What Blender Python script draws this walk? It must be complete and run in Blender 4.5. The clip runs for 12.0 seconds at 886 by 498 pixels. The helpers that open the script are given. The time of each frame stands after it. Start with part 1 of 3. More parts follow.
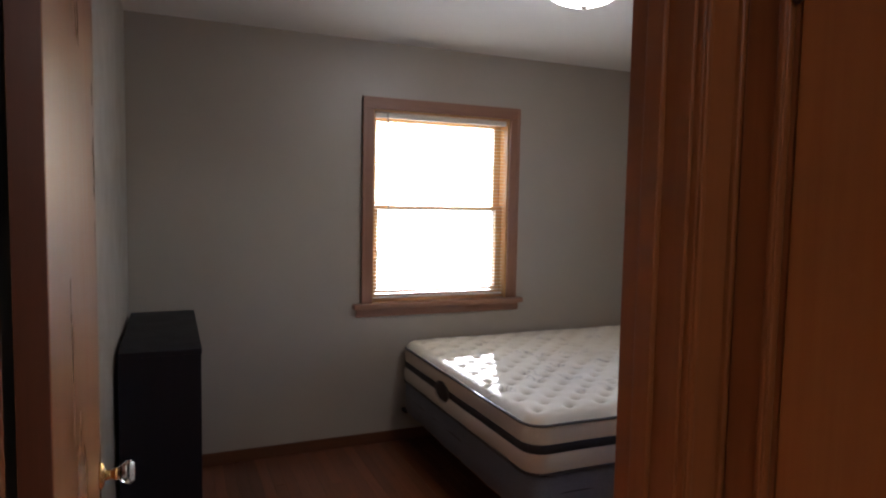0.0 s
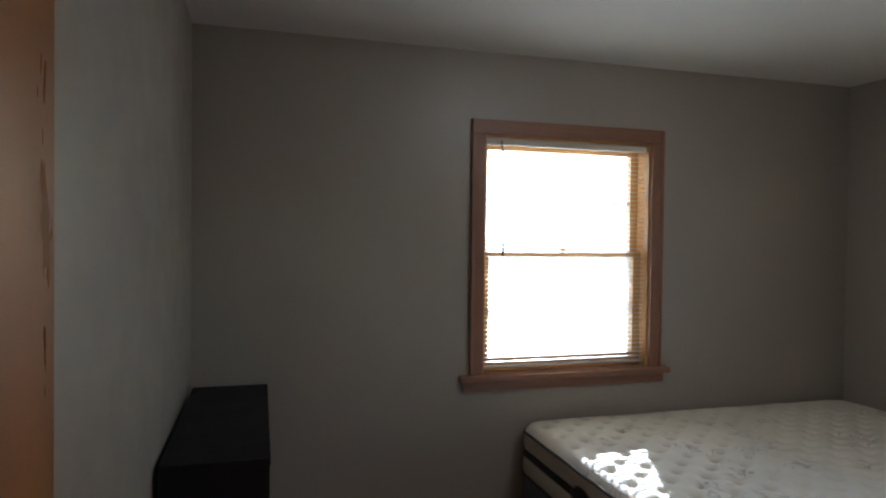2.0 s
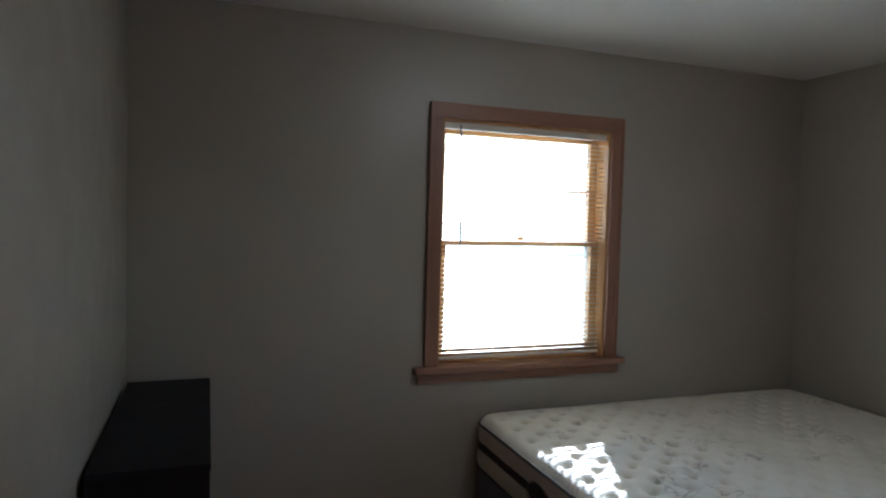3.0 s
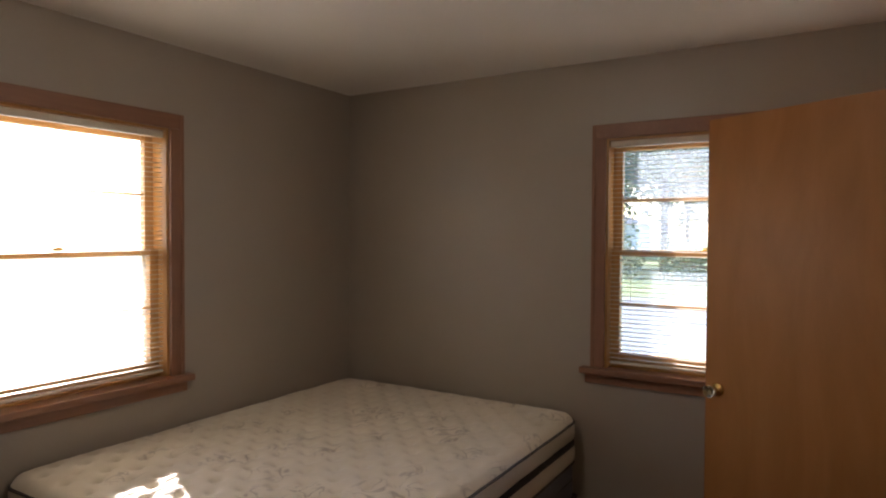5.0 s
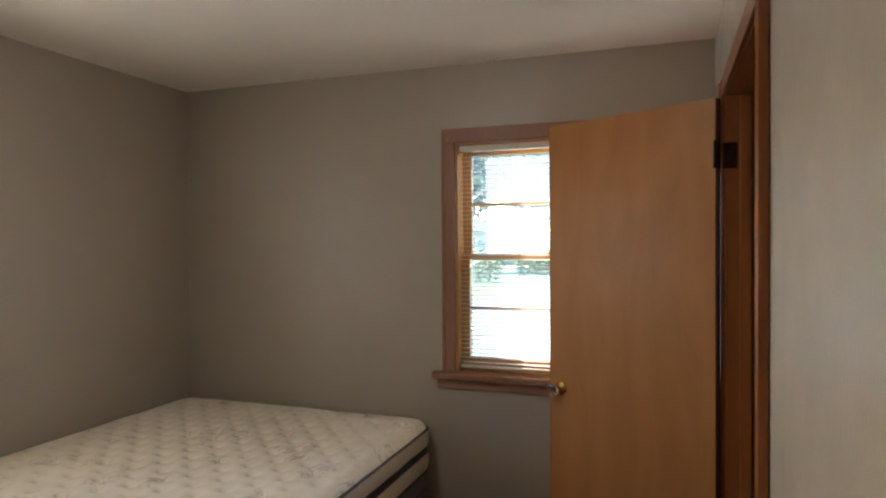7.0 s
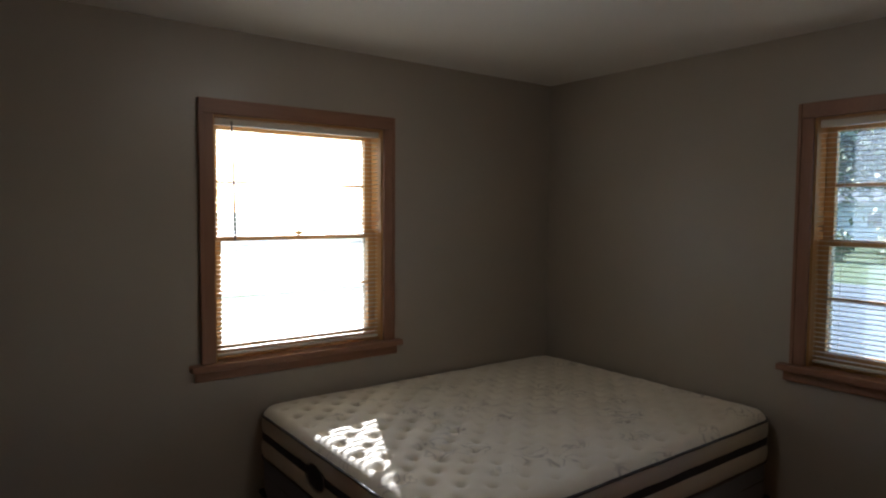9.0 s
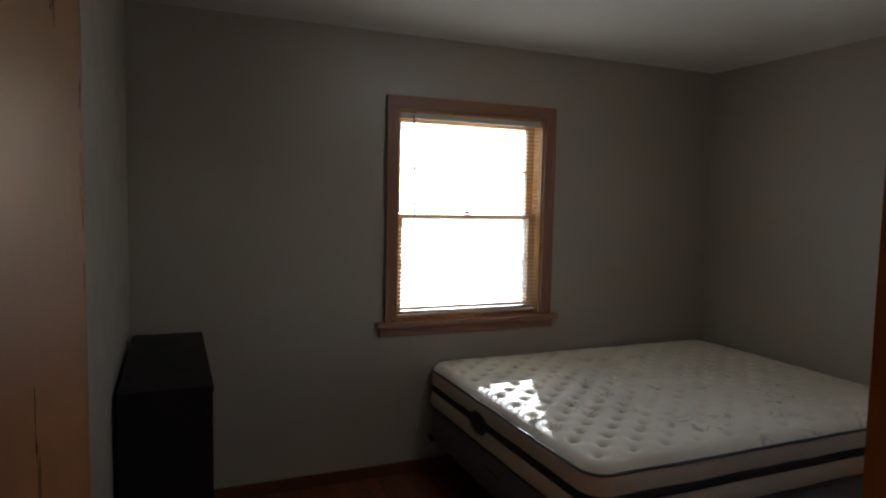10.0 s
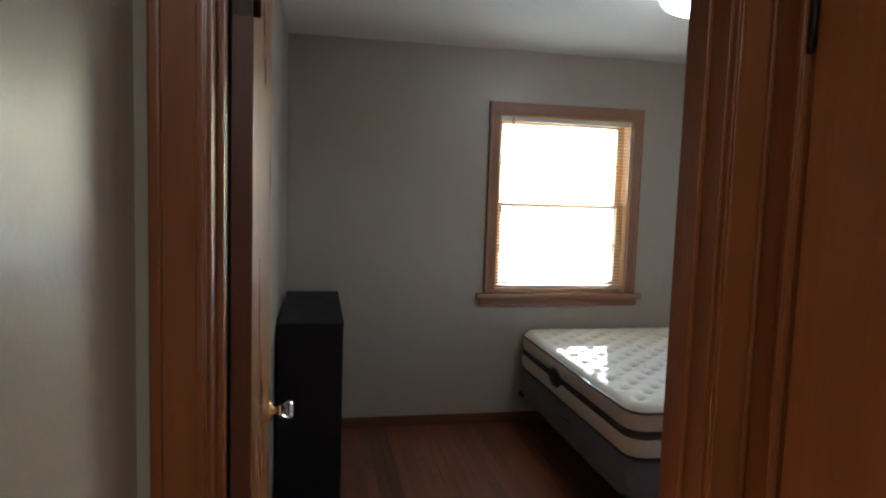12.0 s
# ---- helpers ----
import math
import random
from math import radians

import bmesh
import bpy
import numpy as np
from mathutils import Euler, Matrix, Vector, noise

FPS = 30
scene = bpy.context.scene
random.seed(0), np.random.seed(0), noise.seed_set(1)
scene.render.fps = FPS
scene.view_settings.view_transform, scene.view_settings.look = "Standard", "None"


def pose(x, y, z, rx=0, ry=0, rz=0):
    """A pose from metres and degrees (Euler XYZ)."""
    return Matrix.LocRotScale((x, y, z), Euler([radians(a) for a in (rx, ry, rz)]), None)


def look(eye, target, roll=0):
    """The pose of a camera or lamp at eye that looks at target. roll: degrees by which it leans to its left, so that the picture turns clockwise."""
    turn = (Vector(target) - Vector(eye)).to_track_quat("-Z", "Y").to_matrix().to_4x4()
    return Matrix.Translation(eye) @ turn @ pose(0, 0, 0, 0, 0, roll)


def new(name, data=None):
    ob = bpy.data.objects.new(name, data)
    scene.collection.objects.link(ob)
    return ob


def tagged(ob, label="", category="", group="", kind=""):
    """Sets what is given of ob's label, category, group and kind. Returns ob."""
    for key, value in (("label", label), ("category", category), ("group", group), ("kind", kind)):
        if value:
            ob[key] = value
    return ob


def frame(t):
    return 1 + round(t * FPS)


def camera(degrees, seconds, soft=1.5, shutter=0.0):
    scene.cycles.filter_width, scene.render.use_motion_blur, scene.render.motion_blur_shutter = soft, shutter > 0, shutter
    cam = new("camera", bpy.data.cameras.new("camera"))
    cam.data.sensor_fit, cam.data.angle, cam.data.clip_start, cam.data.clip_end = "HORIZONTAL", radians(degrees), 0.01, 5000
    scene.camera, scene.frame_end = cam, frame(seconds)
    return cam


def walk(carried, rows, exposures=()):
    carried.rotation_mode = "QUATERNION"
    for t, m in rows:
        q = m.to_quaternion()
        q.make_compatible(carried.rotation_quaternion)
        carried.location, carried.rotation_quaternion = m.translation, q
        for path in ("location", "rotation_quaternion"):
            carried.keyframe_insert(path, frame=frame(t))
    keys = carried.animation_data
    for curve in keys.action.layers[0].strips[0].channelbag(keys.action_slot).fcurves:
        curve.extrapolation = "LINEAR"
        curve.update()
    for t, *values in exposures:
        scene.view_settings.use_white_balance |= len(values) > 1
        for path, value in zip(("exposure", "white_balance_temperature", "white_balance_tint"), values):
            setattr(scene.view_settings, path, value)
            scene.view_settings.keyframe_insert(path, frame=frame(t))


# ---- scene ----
cam = camera(69.53, 12.0, soft=2.2)
PATH = [
    (0, (1.863, 1.060, 1.482), (2.648, 2.894, 1.337), 1.10),
    (0.5, (1.946, 1.290, 1.488), (2.432, 3.227, 1.366), 0.69),
    (1, (1.970, 1.507, 1.495), (2.243, 3.486, 1.387), 0.80),
    (1.5, (1.942, 1.688, 1.506), (2.254, 3.662, 1.418), 1.71),
    (2, (1.940, 1.833, 1.530), (2.490, 3.755, 1.492), 0.73),
    (2.5, (1.912, 1.918, 1.538), (2.392, 3.860, 1.523), 0.57),
    (3, (1.958, 1.943, 1.551), (2.650, 3.817, 1.462), 1.60),
    (3.3, (2.036, 1.940, 1.604), (2.905, 3.736, 1.478), 1.80),
    (3.5, (2.053, 1.926, 1.636), (3.040, 3.659, 1.488), 1.88),
    (3.7, (2.060, 1.957, 1.651), (3.170, 3.613, 1.492), 2.10),
    (5.3, (2.011, 2.090, 1.523), (3.764, 3.053, 1.483), 0.24),
    (5.5, (2.049, 2.048, 1.520), (3.817, 2.981, 1.475), 0.44),
    (6, (2.079, 2.026, 1.535), (3.907, 2.836, 1.516), -0.57),
    (6.2, (2.089, 2.019, 1.528), (3.935, 2.787, 1.514), -0.52),
    (6.5, (2.129, 2.042, 1.521), (4.010, 2.723, 1.504), -0.38),
    (6.7, (2.132, 2.065, 1.524), (4.029, 2.698, 1.499), -0.25),
    (8.5, (2.091, 1.812, 1.573), (3.537, 3.192, 1.518), -0.38),
    (9, (2.044, 1.726, 1.584), (3.244, 3.322, 1.467), 0.38),
    (9.5, (1.892, 1.586, 1.581), (2.880, 3.314, 1.392), 0.97),
    (10, (1.847, 1.438, 1.539), (2.627, 3.273, 1.387), 1.17),
    (10.2, (1.863, 1.346, 1.516), (2.540, 3.223, 1.394), 1.67),
    (10.5, (1.885, 1.229, 1.504), (2.413, 3.154, 1.376), 1.10),
    (11, (1.866, 1.042, 1.498), (2.322, 2.984, 1.355), 0.81),
    (11.5, (1.867, 0.906, 1.501), (2.331, 2.844, 1.327), 0.83),
    (12, (1.847, 0.758, 1.509), (2.232, 2.713, 1.333), 1.88),
]
walk(cam, [(t, look(eye, target, roll)) for t, eye, target, roll in PATH],
     exposures=[(0, 3.38, 5240, 18), (0.6, 3.20, 4710, 10), (1, 3.31, 4720, 9), (1.5, 3.30, 4690, 7), (2, 2.83, 5020, 8), (2.5, 2.78, 4870, 6), (3.5, 2.68, 4770, 7), (5.5, 3.19, 6900, 25), (6, 3.63, 6700, 20), (6.5, 3.86, 5970, 13),
                (7.4, 3.21, 6200, 14), (8.3, 2.38, 6700, 21), (8.5, 2.18, 6700, 23), (9, 2.15, 5720, 12), (9.5, 2.18, 5420, 10), (10.5, 2.56, 5140, 10), (11, 3.25, 5020, 8), (11.5, 3.47, 5000, 7), (12, 3.41, 4960, 6)])

# ---- world, sun, exposure ----
SUN_AZ, SUN_EL = 25.0, 23.0          # degrees east of +y, above the horizon
world = bpy.data.worlds.new("sky")
scene.world = world
world.use_nodes = True
wn = world.node_tree
sky = wn.nodes.new("ShaderNodeTexSky")
sky.sky_type = "NISHITA"
sky.sun_disc = False
sky.sun_elevation = radians(SUN_EL)
sky.sun_rotation = radians(SUN_AZ)
wn.links.new(sky.outputs["Color"], wn.nodes["Background"].inputs["Color"])
wn.nodes["Background"].inputs["Strength"].default_value = 0.15
sun = new("sun", bpy.data.lights.new("sun", "SUN"))
sun.data.energy, sun.data.angle, sun.data.color = 4.5, radians(0.6), (1.0, 0.95, 0.87)
sa, se = radians(SUN_AZ), radians(SUN_EL)
sun.matrix_world = look((20 * math.sin(sa) * math.cos(se), 20 * math.cos(sa) * math.cos(se), 20 * math.sin(se)), (0, 0, 0))


# ---- materials ----
def material(name, rough=0.5, metal=0.0):
    m = bpy.data.materials.new(name)
    m.use_nodes = True
    b = m.node_tree.nodes["Principled BSDF"]
    b.inputs["Roughness"].default_value, b.inputs["Metallic"].default_value = rough, metal
    return m, m.node_tree, b


def node(nt, kind, **inputs):
    n = nt.nodes.new("ShaderNode" + kind)
    for k, v in inputs.items():
        n.inputs[k].default_value = v
    return n


def coords(nt, scale=(1, 1, 1), rot=(0, 0, 0), source="Object"):
    t, m = node(nt, "TexCoord"), node(nt, "Mapping", Scale=scale, Rotation=rot)
    nt.links.new(t.outputs[source], m.inputs["Vector"])
    return m.outputs["Vector"]


def ramp(nt, fac, stops):
    r = nt.nodes.new("ShaderNodeValToRGB")
    e = r.color_ramp.elements
    while len(e) < len(stops):
        e.new(0.5)
    for k, (p, c) in zip(e, stops):
        k.position, k.color = p, (*c, 1)
    nt.links.new(fac, r.inputs["Fac"])
    return r.outputs["Color"]


def mix(nt, a, b, fac, how="MIX"):
    n = nt.nodes.new("ShaderNodeMix")
    n.data_type, n.blend_type = "RGBA", how
    for sock, v in ((n.inputs[0], fac), (n.inputs[6], a), (n.inputs[7], b)):
        if isinstance(v, bpy.types.NodeSocket):
            nt.links.new(v, sock)
        else:
            sock.default_value = v if isinstance(v, (int, float)) else (*v, 1)
    return n.outputs[2]


def noise_tex(nt, vec, scale, detail=4.0, rough=0.55, distortion=0.0):
    n = node(nt, "TexNoise", Scale=scale, Detail=detail, Roughness=rough, Distortion=distortion)
    nt.links.new(vec, n.inputs["Vector"])
    return n.outputs["Fac"]


def bump(nt, bsdf, height, strength, distance):
    n = node(nt, "Bump", Strength=strength, Distance=distance)
    nt.links.new(height, n.inputs["Height"])
    nt.links.new(n.outputs["Normal"], bsdf.inputs["Normal"])


def paint(name, a, b, rough, peel=0.25, grain=140.0, gloss=0.5):
    """Rolled wall paint: faint blotches, orange-peel relief."""
    m, nt, bs = material(name, rough)
    bs.inputs["Specular IOR Level"].default_value = gloss
    v = coords(nt)
    nt.links.new(ramp(nt, noise_tex(nt, v, 1.3, 5), [(0.3, a), (0.7, b)]), bs.inputs["Base Color"])
    r = node(nt, "MapRange", **{"From Min": 0.3, "From Max": 0.7, "To Min": rough - 0.06, "To Max": rough + 0.08})
    nt.links.new(noise_tex(nt, v, 6.0, 3), r.inputs["Value"])
    nt.links.new(r.outputs["Result"], bs.inputs["Roughness"])
    bump(nt, bs, noise_tex(nt, v, grain, 3), peel, 0.002)
    return m


def wood(name, dark, light, rough, along="Z", fine=55.0, random_shift=False, coat=0.0, source="Object", weight=0.4, gloss=0.5, stretch=0.05):
    """Straight-grained wood: long streaks, figure, fine pores."""
    m, nt, bs = material(name, rough)
    s = {"X": (stretch, 1, 1), "Y": (1, stretch, 1), "Z": (1, 1, stretch)}[along]
    v = coords(nt, s, source=source)
    if random_shift:
        info, add = node(nt, "ObjectInfo"), nt.nodes.new("ShaderNodeVectorMath")
        mul = nt.nodes.new("ShaderNodeMath")
        mul.operation, mul.inputs[1].default_value = "MULTIPLY", 40.0
        nt.links.new(info.outputs["Random"], mul.inputs[0])
        nt.links.new(v, add.inputs[0])
        nt.links.new(mul.outputs[0], add.inputs[1])
        v = add.outputs[0]
    broad = noise_tex(nt, v, 7.0, 4, 0.6, 0.8)
    streak = noise_tex(nt, v, fine, 5, 0.65, 0.3)
    mid = tuple((p + q) / 2 for p, q in zip(dark, light))
    c = mix(nt, ramp(nt, broad, [(0.3, dark), (0.5, mid), (0.72, light)]), ramp(nt, streak, [(0.35, dark), (0.65, light)]), weight)
    if random_shift:
        hsv = node(nt, "HueSaturation")
        rng = node(nt, "MapRange", **{"To Min": 0.7, "To Max": 1.25})
        nt.links.new(info.outputs["Random"], rng.inputs["Value"])
        nt.links.new(rng.outputs["Result"], hsv.inputs["Value"])
        nt.links.new(c, hsv.inputs["Color"])
        c = hsv.outputs["Color"]
    nt.links.new(c, bs.inputs["Base Color"])
    r = node(nt, "MapRange", **{"To Min": rough - 0.08, "To Max": rough + 0.12})
    nt.links.new(broad, r.inputs["Value"])
    nt.links.new(r.outputs["Result"], bs.inputs["Roughness"])
    bs.inputs["Specular IOR Level"].default_value = gloss
    bs.inputs["Coat Weight"].default_value, bs.inputs["Coat Roughness"].default_value = coat, 0.18
    bump(nt, bs, streak, 0.08, 0.001)
    return m


def plain(name, colour, rough=0.5, metal=0.0, vary=0.15, scale=30.0, rel=0.05):
    m, nt, bs = material(name, rough, metal)
    n = noise_tex(nt, coords(nt), scale, 4)
    nt.links.new(ramp(nt, n, [(0.3, tuple(c * (1 - vary) for c in colour)), (0.7, tuple(min(1, c * (1 + vary)) for c in colour))]), bs.inputs["Base Color"])
    bump(nt, bs, n, rel, 0.001)
    return m


WALL = paint("grey_wall_paint", (0.358, 0.318, 0.262), (0.391, 0.348, 0.290), 0.34, 0.36)
HALL = paint("hall_wall_paint", (0.405, 0.365, 0.285), (0.435, 0.392, 0.308), 0.39, 0.42, 62.0, 0.26)
CEIL = paint("ceiling_paint", (0.74, 0.72, 0.68), (0.79, 0.77, 0.73), 0.8, 0.35, 60.0)
OUTER = paint("outer_siding_paint", (0.6, 0.6, 0.58), (0.66, 0.66, 0.63), 0.7)
DOOR = wood("honey_birch_veneer", (0.37, 0.155, 0.043), (0.46, 0.205, 0.062), 0.34, coat=0.0, weight=0.10, gloss=0.22, stretch=0.22)
ENTRYDOOR = wood("varnished_brown_veneer", (0.235, 0.088, 0.023), (0.350, 0.140, 0.040), 0.28, weight=0.15, gloss=0.33, stretch=0.2)
HALLDOOR = wood("amber_brown_veneer", (0.30, 0.098, 0.021), (0.40, 0.152, 0.037), 0.34, weight=0.28)
# red-brown door edges, coloured darker than the faces to carry their shade
EDGE = wood("shade_dark_door_edge", (0.10, 0.03, 0.012), (0.16, 0.05, 0.02), 0.4)
TRIM = wood("stained_fir_trim_upright", (0.205, 0.064, 0.016), (0.325, 0.112, 0.029), 0.33, fine=80.0, coat=0.12, weight=0.2)
TRIM_X = wood("stained_fir_trim_x", (0.205, 0.064, 0.016), (0.325, 0.112, 0.029), 0.33, "X", 80.0, coat=0.12, weight=0.2)
TRIM_Y = wood("stained_fir_trim_y", (0.205, 0.064, 0.016), (0.325, 0.112, 0.029), 0.33, "Y", 80.0, coat=0.12, weight=0.2)
# window trim: stain colour paled to include the haze around the windows
HAZETRIM = wood("haze_paled_window_trim_upright", (0.220, 0.106, 0.060), (0.310, 0.156, 0.090), 0.42, fine=80.0)
HAZETRIM_X = wood("haze_paled_window_trim_x", (0.220, 0.106, 0.060), (0.310, 0.156, 0.090), 0.42, "X", 80.0)
HAZETRIM_Y = wood("haze_paled_window_trim_y", (0.220, 0.106, 0.060), (0.310, 0.156, 0.090), 0.42, "Y", 80.0)
SASH = wood("amber_varnished_sash", (0.42, 0.22, 0.07), (0.58, 0.33, 0.12), 0.35)
SASH_X = wood("amber_varnished_rail_x", (0.42, 0.22, 0.07), (0.58, 0.33, 0.12), 0.35, "X")
SASH_Y = wood("amber_varnished_rail_y", (0.42, 0.22, 0.07), (0.58, 0.33, 0.12), 0.35, "Y")
# brown baseboard wood, its colour lowered for the dim light near the floor
BASE_X = wood("shade_dark_baseboard_x", (0.085, 0.029, 0.010), (0.145, 0.052, 0.018), 0.42, "X", 80.0)
BASE_Y = wood("shade_dark_baseboard_y", (0.085, 0.029, 0.010), (0.145, 0.052, 0.018), 0.42, "Y", 80.0)
OAK = wood("red_oak_strip", (0.105, 0.031, 0.012), (0.185, 0.060, 0.023), 0.3, "Y", 60.0, True, coat=0.3)
SUB = plain("dark_subfloor", (0.03, 0.017, 0.01), 0.8)
BLACK = wood("black_brown_laminate", (0.0055, 0.0055, 0.0085), (0.010, 0.010, 0.0145), 0.5, gloss=0.22)
BLIND = plain("almond_blind_slat", (0.62, 0.575, 0.47), 0.45, vary=0.04)
CORD = plain("ivory_cord", (0.7, 0.66, 0.56), 0.8)
WAND = plain("smoky_wand", (0.26, 0.23, 0.20), 0.25)
BRASS = plain("aged_brass", (0.62, 0.40, 0.14), 0.25, 1.0, 0.2)
BRONZE = plain("dark_bronze_hinge", (0.045, 0.032, 0.024), 0.4, 0.9, 0.3)
NICKEL = plain("brushed_nickel", (0.45, 0.42, 0.38), 0.3, 1.0, 0.1)
DARKBAND = plain("charcoal_mattress_band", (0.030, 0.026, 0.027), 0.75, scale=300.0, rel=0.3)
GREYCLOTH = plain("slate_box_spring_cloth", (0.165, 0.168, 0.195), 0.85, vary=0.25, scale=260.0, rel=0.4)
PIPING = plain("grey_brown_piping", (0.062, 0.054, 0.052), 0.6, scale=300.0, rel=0.3)
TUFT = plain("matte_tuft_grey", (0.15, 0.132, 0.122), 0.9, scale=400.0, rel=0.4)
STEEL = plain("black_bed_frame_steel", (0.02, 0.02, 0.02), 0.5, 0.6)


def clear(name, tint, rough=0.0, ior=1.45):
    m, nt, bs = material(name, rough)
    bs.inputs["Base Color"].default_value = (*tint, 1)
    bs.inputs["Transmission Weight"].default_value, bs.inputs["IOR"].default_value = 1.0, ior
    return m


CRYSTAL = clear("crystal_knob_glass", (0.95, 0.97, 1.0), 0.02, 1.52)


def pane_glass(name, thin, thick):
    """Clear glass under a blue translucent film that stands in for bright haze."""
    m = bpy.data.materials.new(name)
    m.use_nodes = True
    nt = m.node_tree
    nt.nodes.remove(nt.nodes["Principled BSDF"])
    tr, gl, mx, fr = (nt.nodes.new("ShaderNode" + k) for k in ("BsdfTransparent", "BsdfGlossy", "MixShader", "Fresnel"))
    tr.inputs["Color"].default_value = (0.93, 0.96, 0.95, 1)
    gl.inputs["Roughness"].default_value = 0.03
    nt.links.new(fr.outputs[0], mx.inputs[0])
    nt.links.new(tr.outputs[0], mx.inputs[1])
    nt.links.new(gl.outputs[0], mx.inputs[2])
    haze, film = nt.nodes.new("ShaderNodeBsdfTranslucent"), nt.nodes.new("ShaderNodeMixShader")
    haze.inputs["Color"].default_value = (0.70, 0.84, 1.0, 1)
    n = node(nt, "MapRange", **{"From Min": 0.3, "From Max": 0.7, "To Min": thin, "To Max": thick})
    nt.links.new(noise_tex(nt, coords(nt), 4.0, 5), n.inputs["Value"])
    nt.links.new(n.outputs["Result"], film.inputs[0])
    nt.links.new(mx.outputs[0], film.inputs[1])
    nt.links.new(haze.outputs[0], film.inputs[2])
    nt.links.new(film.outputs[0], nt.nodes["Material Output"].inputs["Surface"])
    return m


GLASS = pane_glass("window_glass", 0.010, 0.026)
# stronger film, puts the bluish outdoor haze into the east panes
HAZED = pane_glass("haze_film_window_glass", 0.06, 0.11)


def lit_glass(strength):
    m, nt, bs = material("lit_opal_glass", 0.3)
    bs.inputs["Base Color"].default_value = (0.9, 0.87, 0.8, 1)
    bs.inputs["Emission Color"].default_value = (1.0, 0.88, 0.70, 1)
    bs.inputs["Emission Strength"].default_value = strength
    return m


OPAL = lit_glass(2.7)
# glow of the added, unseen hall fill lamp
OPAL_HALL_FILL = lit_glass(3.1)


def ticking():
    """Cream knit mattress cover with sparse grey printed sprigs."""
    m, nt, bs = material("cream_mattress_knit", 0.85)
    v = coords(nt)
    base = ramp(nt, noise_tex(nt, v, 5, 4), [(0.3, (0.66, 0.60, 0.49)), (0.7, (0.74, 0.68, 0.57))])
    wob = noise_tex(nt, v, 8.5, 1.0, 0.5, 2.0)
    line = node(nt, "MapRange", **{"From Min": 0.0, "From Max": 0.05, "To Min": 1.0, "To Max": 0.0})
    sub, ab = nt.nodes.new("ShaderNodeMath"), nt.nodes.new("ShaderNodeMath")
    sub.operation, ab.operation = "SUBTRACT", "ABSOLUTE"
    sub.inputs[1].default_value = 0.5
    nt.links.new(wob, sub.inputs[0])
    nt.links.new(sub.outputs[0], ab.inputs[0])
    nt.links.new(ab.outputs[0], line.inputs["Value"])
    vor = node(nt, "TexVoronoi", Scale=3.9, Randomness=0.9)
    nt.links.new(coords(nt, (1.0, 1.35, 0.001), (0, 0, 0.5)), vor.inputs["Vector"])
    keep = ramp(nt, vor.outputs["Distance"], [(0.26, (0.62, 0.62, 0.62)), (0.42, (0, 0, 0))])
    fac = mix(nt, (0, 0, 0), keep, line.outputs["Result"])
    col = mix(nt, base, (0.27, 0.225, 0.20), fac)
    nt.links.new(col, bs.inputs["Base Color"])
    bs.inputs["Sheen Weight"].default_value = 0.2
    weave = noise_tex(nt, v, 420, 2)
    bump(nt, bs, weave, 0.25, 0.001)
    return m


TICK = ticking()
SIDECLOTH = plain("cream_mattress_border", (0.64, 0.57, 0.46), 0.85, vary=0.08, scale=320.0, rel=0.3)


def speckle(name, a, b, scale, rough=0.9, gloss=0.5):
    m, nt, bs = material(name, rough)
    bs.inputs["Specular IOR Level"].default_value = gloss
    v = coords(nt)
    c = mix(nt, ramp(nt, noise_tex(nt, v, scale, 6), [(0.3, a), (0.7, b)]), ramp(nt, noise_tex(nt, v, scale * 0.06, 3), [(0.35, a), (0.65, b)]), 0.5)
    nt.links.new(c, bs.inputs["Base Color"])
    return m


WHITE = speckle("white_house_trim", (0.72, 0.72, 0.70), (0.8, 0.8, 0.78), 3.0, 0.6)


# ---- building helpers ----
def boxes(*list_of, bevel=0.0):
    """A bmesh of boxes (x0, x1, y0, y1, z0, z1), with worn edges."""
    bm = bmesh.new()
    for x0, x1, y0, y1, z0, z1 in list_of:
        m = Matrix.LocRotScale(((x0 + x1) / 2, (y0 + y1) / 2, (z0 + z1) / 2), None, (x1 - x0, y1 - y0, z1 - z0))
        bmesh.ops.create_cube(bm, size=1, matrix=m)
    if bevel:
        bmesh.ops.bevel(bm, geom=bm.edges[:], offset=bevel, segments=2, profile=0.6, affect="EDGES")
    return bm


def to_mesh(name, bm, mat, smooth=False):
    me = bpy.data.meshes.new(name)
    bmesh.ops.recalc_face_normals(bm, faces=bm.faces[:])
    bm.to_mesh(me)
    bm.free()
    me.materials.append(mat)
    if smooth:
        me.shade_smooth()
    return me


def thing(name, at, label, category, group="", kind="", turn=0.0):
    ob = new(name)
    ob.empty_display_size = 0.1
    ob.matrix_basis = pose(*at, 0, 0, turn)
    return tagged(ob, label, category, group, kind)


def part(name, bm, mat, parent, label="", smooth=False, local=False):
    """Links a bmesh as one mesh under a thing or a part; given in world metres unless local."""
    ob = new(name, to_mesh(name, bm, mat, smooth))
    ob.parent = parent
    if not local and parent.parent is None:
        ob.matrix_parent_inverse = parent.matrix_basis.inverted()
    if label:
        ob["label"] = label
    return ob


def solid(name, bm, mat, label, category, kind="", smooth=False):
    return tagged(new(name, to_mesh(name, bm, mat, smooth)), label, category, kind=kind)


